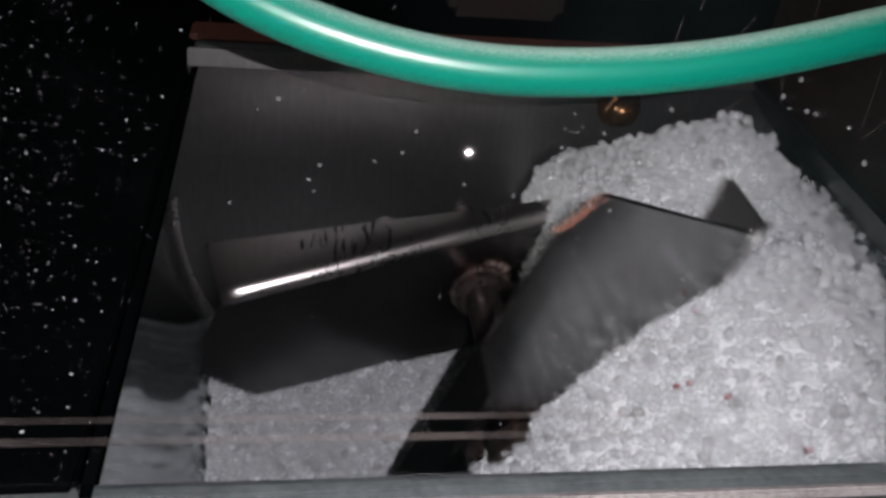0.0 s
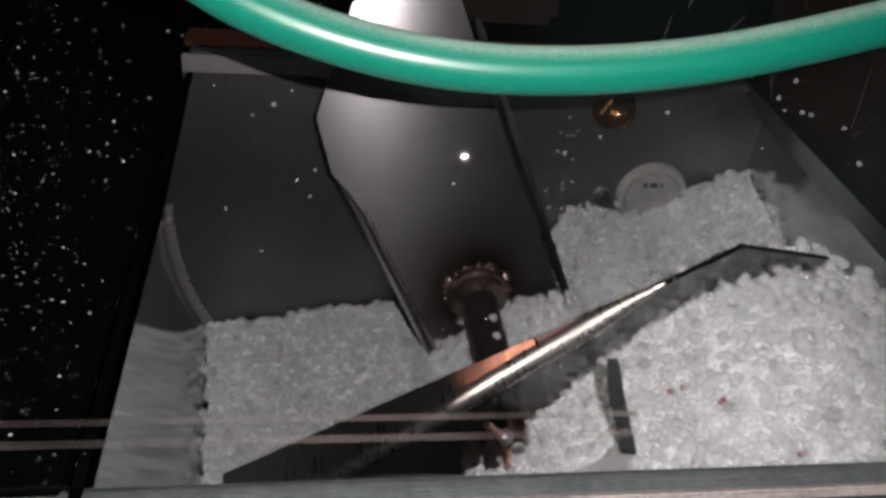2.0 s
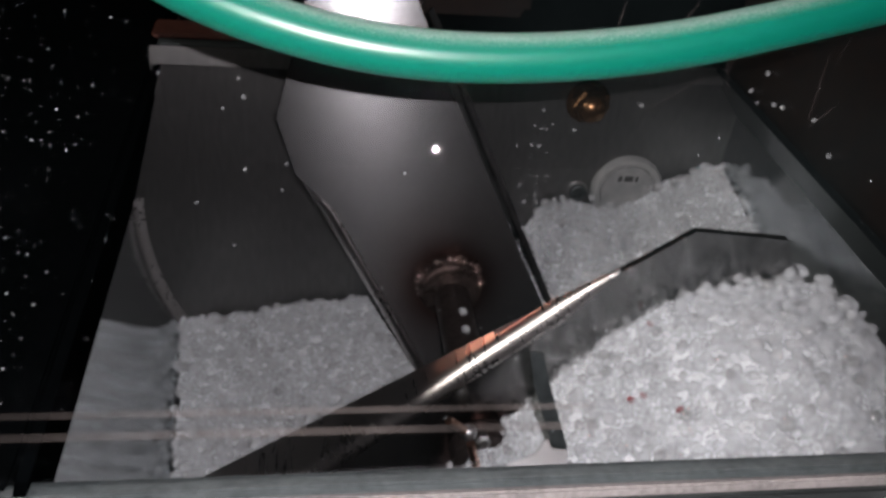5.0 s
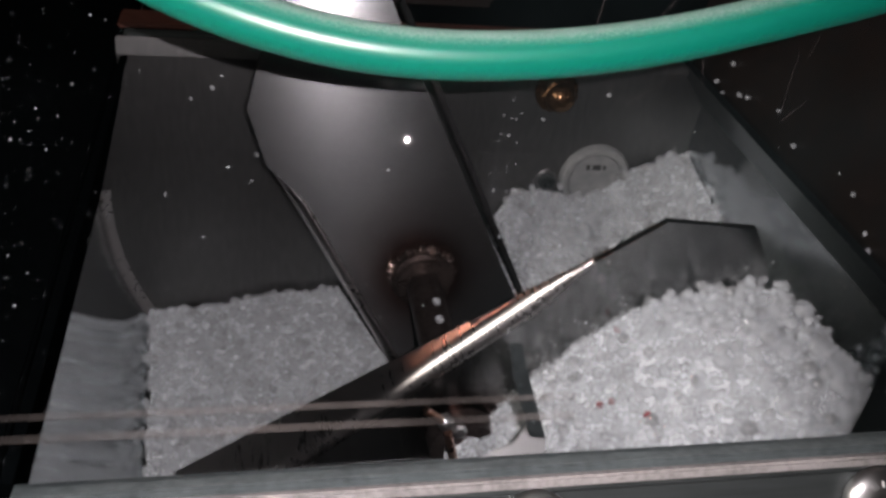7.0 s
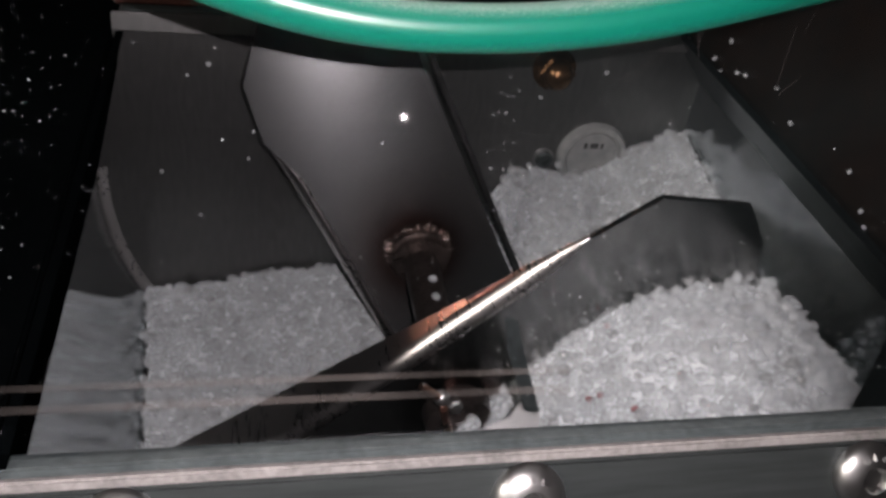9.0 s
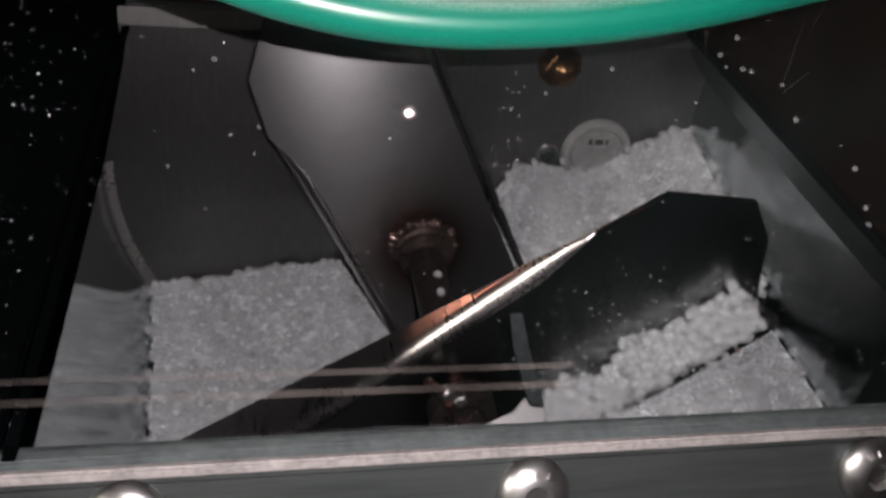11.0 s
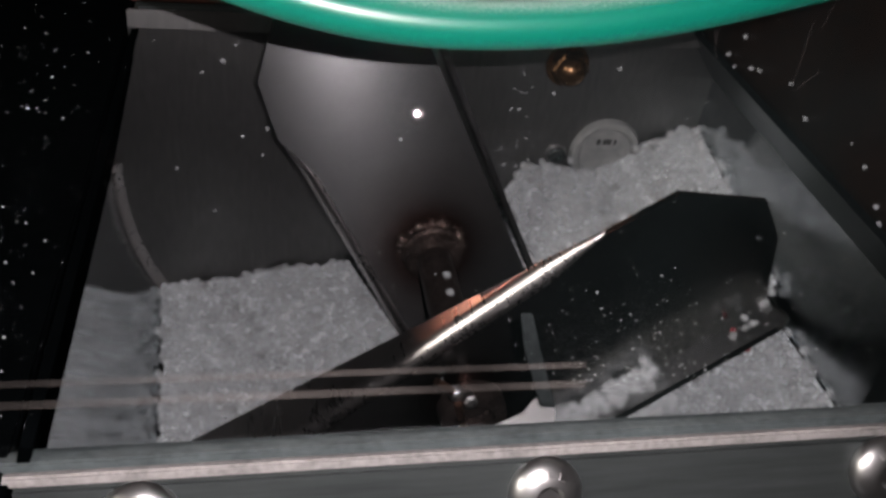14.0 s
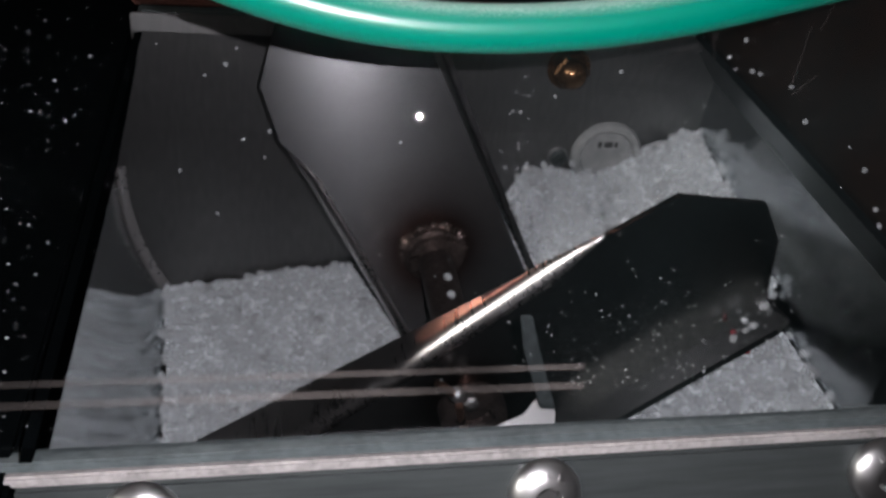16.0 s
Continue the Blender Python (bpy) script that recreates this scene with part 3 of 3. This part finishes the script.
def red_granule(places):
    first = None
    out = []
    for p in places:
        if first is None:
            bm = bmesh.new()
            bmesh.ops.create_cone(bm, segments=10, radius1=0.0009, radius2=0.0008, depth=0.0017, cap_ends=True)
            bmesh.ops.bevel(bm, geom=bm.edges[:], offset=0.0003, segments=1, affect="EDGES")
            first = tagged(part("red_granule", bm, RED), "small dark red colour granule among the white ones", "granule", "red granules")
            first.matrix_world = pose(*p, 70, 20, 40 * len(out))
            out.append(first)
        else:
            out.append(copy_thing(first, pose(*p, 50 + 17 * len(out), 35 * len(out), 40 * len(out))))
    return out


# ---- fittings on the end plate ----
def fittings():
    back = Matrix.Rotation(radians(90), 4, "X")
    nut = tagged(new("brass_nut"), "brown brass dome nut on the steel end plate", "nut")
    nut.matrix_world = pose(0.0497, 0, 1.0697) @ back
    part("washer", lathe([(0, 0), (0.0078, 0), (0.0078, 0.0012), (0, 0.0012)], Matrix()), BRASS, nut)
    part("hexagon", lathe([(0.0068, 0.0012), (0.0068, 0.005), (0.006, 0.0056), (0.0, 0.0056)], Matrix(), 6), BRASS, nut, "", 20)
    part("dome", lathe([(0.0054 * math.cos(radians(a)), 0.0056 + 0.0048 * math.sin(radians(a))) for a in range(0, 91, 10)], Matrix()), BRASS, nut)
    sensor = tagged(new("level_sensor"), "white round level sensor face set in the end plate", "sensor")
    sensor.matrix_world = pose(0.0716, 0, 1.0345) @ back
    part("face", lathe([(0, 0.0022), (0.0098, 0.0022), (0.0102, 0.0016), (0.0106, 0.0016)], Matrix()), WHITE, sensor)
    part("ring", lathe([(0.0104, 0.0), (0.0104, 0.0028), (0.0112, 0.0034), (0.0128, 0.0034), (0.0136, 0.0024), (0.0138, 0.0)], Matrix(), 48), WHITE, sensor, "raised white ring")
    for x0, w in ((-0.0045, 0.0016), (-0.002, 0.0034), (0.0022, 0.0012)):
        part("mark", box((x0, 0.0038, 0.0021), (x0 + w, 0.0062, 0.0025), 0.0002), INK, sensor, "small dark printed bar")
    for x, z in ((0.053, 1.0327), (-0.0293, 1.0159)):
        s = tagged(new("wall_screw"), "small dark socket screw in the steel end plate", "screw", "screws in the end plate")
        s.matrix_world = pose(x, 0, z) @ back
        part("head", lathe([(0, 0), (0.0033, 0), (0.0033, 0.0022), (0.0029, 0.0026), (0.0017, 0.0026), (0.0016, 0.0008), (0, 0.0008)], Matrix(), 20), STEEL_FRAME, s)
        part("rim", lathe([(0.0033, 0.0), (0.0042, 0.0), (0.0041, 0.0007), (0.0034, 0.0009)], Matrix(), 20), STEEL_BRIGHT, s)
    # folded bracket behind the window's lower edge
    b = tagged(new("angle_bracket"), "folded steel angle bracket turning between paddles and window", "bracket")
    b.matrix_world = pose(0.0, -0.145, 1.05)
    upright = plate([(-0.0045, 0.0340), (-0.0020, 0.0340), (0.0012, 0.0247), (0.0085, 0.0055), (0.0048, 0.0062), (-0.0022, 0.0247)], 0.0012)
    part("upright", upright, STEEL_EDGE, b, "narrow grey upright")
    foot = plate([(0.0066, 0.0066), (0.0081, 0.0044), (0.0076, 0.0022), (0.0045, -0.0006), (-0.0115, -0.0006), (-0.0060, 0.0020), (0.0015, 0.0041), (0.0040, 0.0062)], 0.0014)
    foot.transform(Matrix.Translation((0.001, -0.0014, -0.003)) @ Matrix.Rotation(radians(-48), 4, "X") @ Matrix.Diagonal((1.15, 1.0, 1.5, 1)))
    part("foot", foot, STEEL_BRIGHT, b, "bright folded foot")
    return b


def hose():
    cu = bpy.data.curves.new("hose", "CURVE")
    cu.dimensions, cu.bevel_depth, cu.bevel_resolution, cu.resolution_u = "3D", 0.004, 6, 16
    pts = HOSE_POINTS
    sp = cu.splines.new("NURBS")
    sp.points.add(len(pts) - 1)
    for p, c in zip(sp.points, pts):
        p.co = (*c, 1)
    sp.use_endpoint_u, sp.order_u = True, 4
    cu.materials.append(HOSE)
    ob = new("hose_curve", cu)
    dg = bpy.context.evaluated_depsgraph_get()
    me = bpy.data.meshes.new_from_object(ob.evaluated_get(dg))
    bpy.data.objects.remove(ob)
    me.polygons.foreach_set("use_smooth", [True] * len(me.polygons))
    tagged(new("green_hose", me), "green plastic air hose with pale dust hanging before the window", "hose")


def specks():
    """Dust, scratches and painted lip reflections on the window, and granules stuck to the walls."""
    rng = np.random.default_rng(11)
    F = slope_frame()
    pts = []
    for _ in range(600):
        pts.append((rng.uniform(-0.14, 0.13), rng.uniform(0.004, 0.2) , 0.0003))
    for _ in range(2600):
        pts.append((-0.118 + rng.normal(0, 0.017), 0.05 + rng.normal(0, 0.025), 0.0003))
    pts = np.array([F @ Vector(p) for p in pts if p[1] > 0.003])
    me = granule_mesh("dust", pts, rng, 0.00006 * np.exp(rng.normal(-0.2, 0.55, len(pts))), (1.3, 1.0, 0.8))
    me.materials[0] = DUST
    tagged(new("window_dust", me), "pale dust specks sticking to the plastic window", "dust", kind="stuff")
    pts = [F @ Vector((0.018 + rng.normal(0, 0.017), 0.008 + abs(rng.normal(0, 0.012)), 0.0003)) for _ in range(130)]
    me = granule_mesh("dust", np.array(pts), rng, 0.00012, (1.6, 1.0, 0.8))
    me.materials[0] = DUST
    tagged(new("window_dust", me), "glittering dust specks on the plastic window", "dust", kind="stuff")
    pts = [F @ Vector((rng.uniform(-0.12, 0.11), rng.uniform(0.01, 0.12), 0.0003)) for _ in range(44)]
    me = granule_mesh("dust", np.array(pts), rng, 0.0002, (1.4, 1.0, 0.6))
    me.materials[0] = DUST
    tagged(new("window_dust", me), "larger dust flakes sticking to the plastic window", "dust", kind="stuff")
    # granules clinging to the walls
    pts = []
    pts += [(0.0945, -0.0253, 1.0874), (0.0945, -0.0315, 1.0963), (0.0945, -0.0309, 1.0858), (0.0945, -0.0405, 1.0899), (0.0945, -0.0453, 1.0914), (0.0945, -0.0624, 1.0959), (0.0945, -0.0744, 1.0912), (0.0945, -0.072, 1.0832), (0.0945, -0.0802, 1.0835), (0.0945, -0.1132, 1.0883), (0.0945, -0.1166, 1.0855), (0.0945, -0.1037, 1.0939)]
    for _ in range(16):
        pts.append((rng.uniform(-0.1, 0.1), -0.0015, rng.uniform(1.0, 1.075)))
    tagged(new("granules_clinging", granule_mesh("granules_clinging", np.array(pts), rng, 0.0009)), "single white granules clinging to the steel walls", "granules", kind="stuff")
    cling = [(0.0773, -0.1076, 1.0555), (0.0723, -0.109, 1.051), (0.0682, -0.1095, 1.0474), (0.073, -0.116, 1.0516), (0.0684, -0.1164, 1.0475), (0.061, -0.1092, 1.041), (0.0721, -0.1124, 1.0508), (0.0769, -0.1113, 1.055), (0.0628, -0.1098, 1.0426), (0.0712, -0.1158, 1.05)]
    tagged(new("granules_left_over", granule_mesh("granules_left_over", np.array(cling), rng, 0.0016)), "a few white granules left in the corner of the paddle", "granules", kind="stuff")
    drops = [(0.036 + rng.normal(0, 0.003), -0.0008, rng.uniform(1.035, 1.066)) for _ in range(14)]
    tagged(new("granule_crumbs", granule_mesh("granule_crumbs", np.array(drops), rng, 0.0006)), "small pale crumbs sticking to the end plate", "crumbs", kind="stuff")
    # scratches
    bm = bmesh.new()
    for i in range(46):
        x, s = 0.03 + rng.normal(0, 0.018), 0.095 + rng.normal(0, 0.016)
        a = radians(55 + rng.normal(0, 16))
        l, w = rng.uniform(0.004, 0.014), 0.00009
        m = F @ Matrix.Translation((x, s, 0.0004)) @ Matrix.Rotation(a, 4, "Z")
        box((-l / 2, -w / 2, 0), (l / 2, w / 2, 0.00004), 0.0, bm, m)
    tagged(part("window_scratches", bm, FILM, None, "", 0), "fine pale scratches in the plastic window", "scratches", kind="stuff")
    # two long strips parallel to the lip, painting its reflection in the window
    for s, w in ((0.0128, 0.0011), (0.0092, 0.0013)):
        bm = box((-0.15, s - w / 2, 0.0002), (0.002, s + w / 2, 0.0005), 0.0, None, F @ Matrix.Rotation(radians(-0.3), 4, "Z"))
        tagged(part("lip_reflection", bm, FILM, None, "", 0), "long pale strip painted on the plastic window as its lip's reflection", "smear", kind="stuff").visible_shadow = False


def surroundings():
    """The machine's body and the room round it, plain and dark, with added black sheets that keep the view past the
    trough dark.
    """
    structure("housing_back", box((-0.08, 0.03, 0.6), (0.2, 0.05, 1.42), 0.002), BLACK, "black sheet added behind the trough to close the view off dark", "housing")
    for side in (1,):
        structure("housing_side", box((side * 0.19 - 0.006, -0.16, 0.6), (side * 0.19 + 0.006, 0.03, 1.42), 0.002), BLACK, "black sheet added beside the trough to close the view off dark", "housing")
    structure("housing_top", box((-0.08, -0.02, 1.40), (0.2, 0.03, 1.42), 0.002), BLACK, "black sheet added above the trough to close the view off dark", "housing")
    structure("housing_body", box((-0.2, -0.2, 0.05), (0.2, 0.06, 0.86), 0.006), BODY, "dark grey painted body of the machine", "housing")
    structure("housing_front", box((-0.165, -0.215, 0.80), (0.165, -0.2, 1.03), 0.002), BODY, "dark grey front cover of the machine", "housing")
    structure("wall_side", box((0.0958, LIP_Y + 0.012, 1.0795), (0.0985, -0.002, 1.2), 0.0006), COPPER, "dark brown side sheet standing beside the trough", "wall")
    # added sheets that hide the lit floor behind plain darkness
    structure("dark_sheet_left", box((-0.5, -0.21, 1.066), (-0.0966, 0.45, 1.0765), 0.001), BLACK, "black sheet added round the trough in place of the unlit dark", "deck")
    structure("dark_sheet_back", box((-0.0955, 0.06, 1.066), (0.4, 0.45, 1.0765), 0.001), BLACK, "black sheet added round the trough in place of the unlit dark", "deck")
    tagged(part("brown_block", box((-0.012, 0.012, 1.093), (0.028, 0.028, 1.112), 0.003), COPPER), "brown block behind the rim of the trough", "block")
    structure("floor", box((-3, -3, -0.1), (3, 3, 0.0)), CONCRETE, "grey concrete workshop floor", "floor", 0)
    structure("ceiling", box((-3, -3, 2.8), (3, 3, 2.9)), PLASTER, "dark plaster ceiling", "ceiling", 0)
    for n, lo, hi in (("wall_east", (3, -3.1, 0), (3.1, 3.1, 2.8)), ("wall_west", (-3.1, -3.1, 0), (-3, 3.1, 2.8)), ("wall_north", (-3, 3, 0), (3, 3.1, 2.8)), ("wall_south", (-3, -3.1, 0), (3, -3, 2.8))):
        structure(n, box(lo, hi), PLASTER, "plain dark plaster workshop wall", "wall", 0)
    for x in (-0.17, 0.17):
        for y in (-0.17, 0.03):
            tagged(part("machine_foot", lathe([(0, 0), (0.022, 0), (0.022, 0.012), (0.01, 0.02), (0.01, 0.052), (0, 0.052)], pose(x, y, 0)), BODY), "round levelling foot under the machine", "foot", "feet of the machine")


HOSE_POINTS = [(-0.0804, -0.1334, 1.1586), (-0.0724, -0.1358, 1.154), (-0.0658, -0.1375, 1.1509), (-0.0548, -0.1392, 1.1476), (-0.0426, -0.1405, 1.1451), (-0.0291, -0.1412, 1.1439), (-0.0152, -0.1411, 1.1441), (-0.001, -0.1405, 1.1452), (0.0136, -0.1394, 1.1473), (0.0285, -0.1377, 1.1505), (0.0405, -0.1362, 1.1532), (0.0562, -0.1343, 1.1568), (0.0751, -0.1312, 1.1627)]

chamber()
front()
for bx in (-0.0765, -0.0045, 0.0668):
    bolt(bx)
mixer, front_paddle = agitator()
heaps = granules()
bracket = fittings()
hose()
specks()
surroundings()
reds_moving = red_granule([(0.0355, -0.1145, 1.0694), (0.0272, -0.1314, 1.0605), (0.0294, -0.1323, 1.0626), (0.0446, -0.1576, 1.0683), (0.0348, -0.1396, 1.0657)])
red_granule([(0.0694, -0.114, 1.0478), (0.0692, -0.1165, 1.0476), (0.0697, -0.1212, 1.048)])


def motions():
    turn = [(0, -114), (0.1, -107), (0.2, -99), (0.3, -91), (0.4, -83), (0.5, -74), (0.6, -66), (0.7, -58), (0.8, -50), (0.9, -41), (1.0, -34), (1.2, -23), (1.5, -12), (1.8, -5.5), (2.0, -3), (2.3, 0), (16, 0)]
    walk(mixer, [(t, pose(0, 0, SHAFT_Z, 0, -a, 0)) for t, a in turn])
    sink = [(0, 0.002), (1.0, 0.002), (1.5, 0.003), (2.0, 0.001), (2.5, 0.0), (3.5, -0.001), (5.0, -0.004), (7.5, -0.011), (9.0, -0.0165), (10.2, -0.034), (11.3, -0.058), (12.2, -0.08), (16, -0.08)]
    lag = [(0, -37.5), (0.1, -30), (0.2, -25), (0.3, -19), (0.4, -10), (0.5, -2), (0.6, 1.5), (0.7, 4), (0.8, 8), (0.9, 6.5), (1.0, 3), (1.2, 0), (16, 0)]
    walk(front_paddle, [(t, pose(0, 0, 0, 0, -a, 0)) for t, a in lag])
    walk(heaps["front"], [(t, pose(0.05, -0.14, 1.05 + d)) for t, d in sink])
    for ob in reds_moving:
        x, y, z = ob.matrix_basis.translation
        q = ob.matrix_basis.to_euler()
        walk(ob, [(t, Matrix.LocRotScale((x, y, z + d), q, None)) for t, d in sink])
    lift = [(0, 0.012, -0.008), (0.25, 0.006, -0.003), (0.5, 0.0, 0.0), (0.7, -0.008, -0.004), (0.85, -0.014, -0.011), (1.0, -0.020, -0.018), (1.2, -0.023, -0.034), (1.5, -0.026, -0.051), (1.8, -0.026, -0.064), (2.0, -0.026, -0.074), (2.4, -0.02, -0.115), (16, -0.02, -0.115)]
    walk(heaps["mound"], [(t, pose(0.045 + dx, -0.066, 1.03 + dz)) for t, dx, dz in lift])
    sweep = [(0, 0.068), (1.0, 0.066), (1.2, 0.056), (1.3, 0.050), (1.4, 0.044), (1.5, 0.035), (1.6, 0.027), (1.7, 0.022), (1.8, 0.018), (1.9, 0.0115), (2.0, 0.0075), (2.2, 0.004), (2.4, 0.0), (16, 0.0)]
    walk(bracket, [(t, pose(d, -0.145, 1.05 - 1.2 * max(0.0, d - 0.045))) for t, d in sweep])
    slide = [(0, 0.0), (12.5, 0.0), (13.1, 0.003), (13.5, 0.009), (13.8, 0.017), (14.0, 0.027), (14.2, 0.05), (14.5, 0.09), (16, 0.09)]
    walk(heaps["gutter"], [(t, Matrix.Translation(Vector((0.05, FRONT_Y, SHAFT_Z + 0.02)) - U * d - Vector((0, 0, 0.35 * d)))) for t, d in slide])


motions()
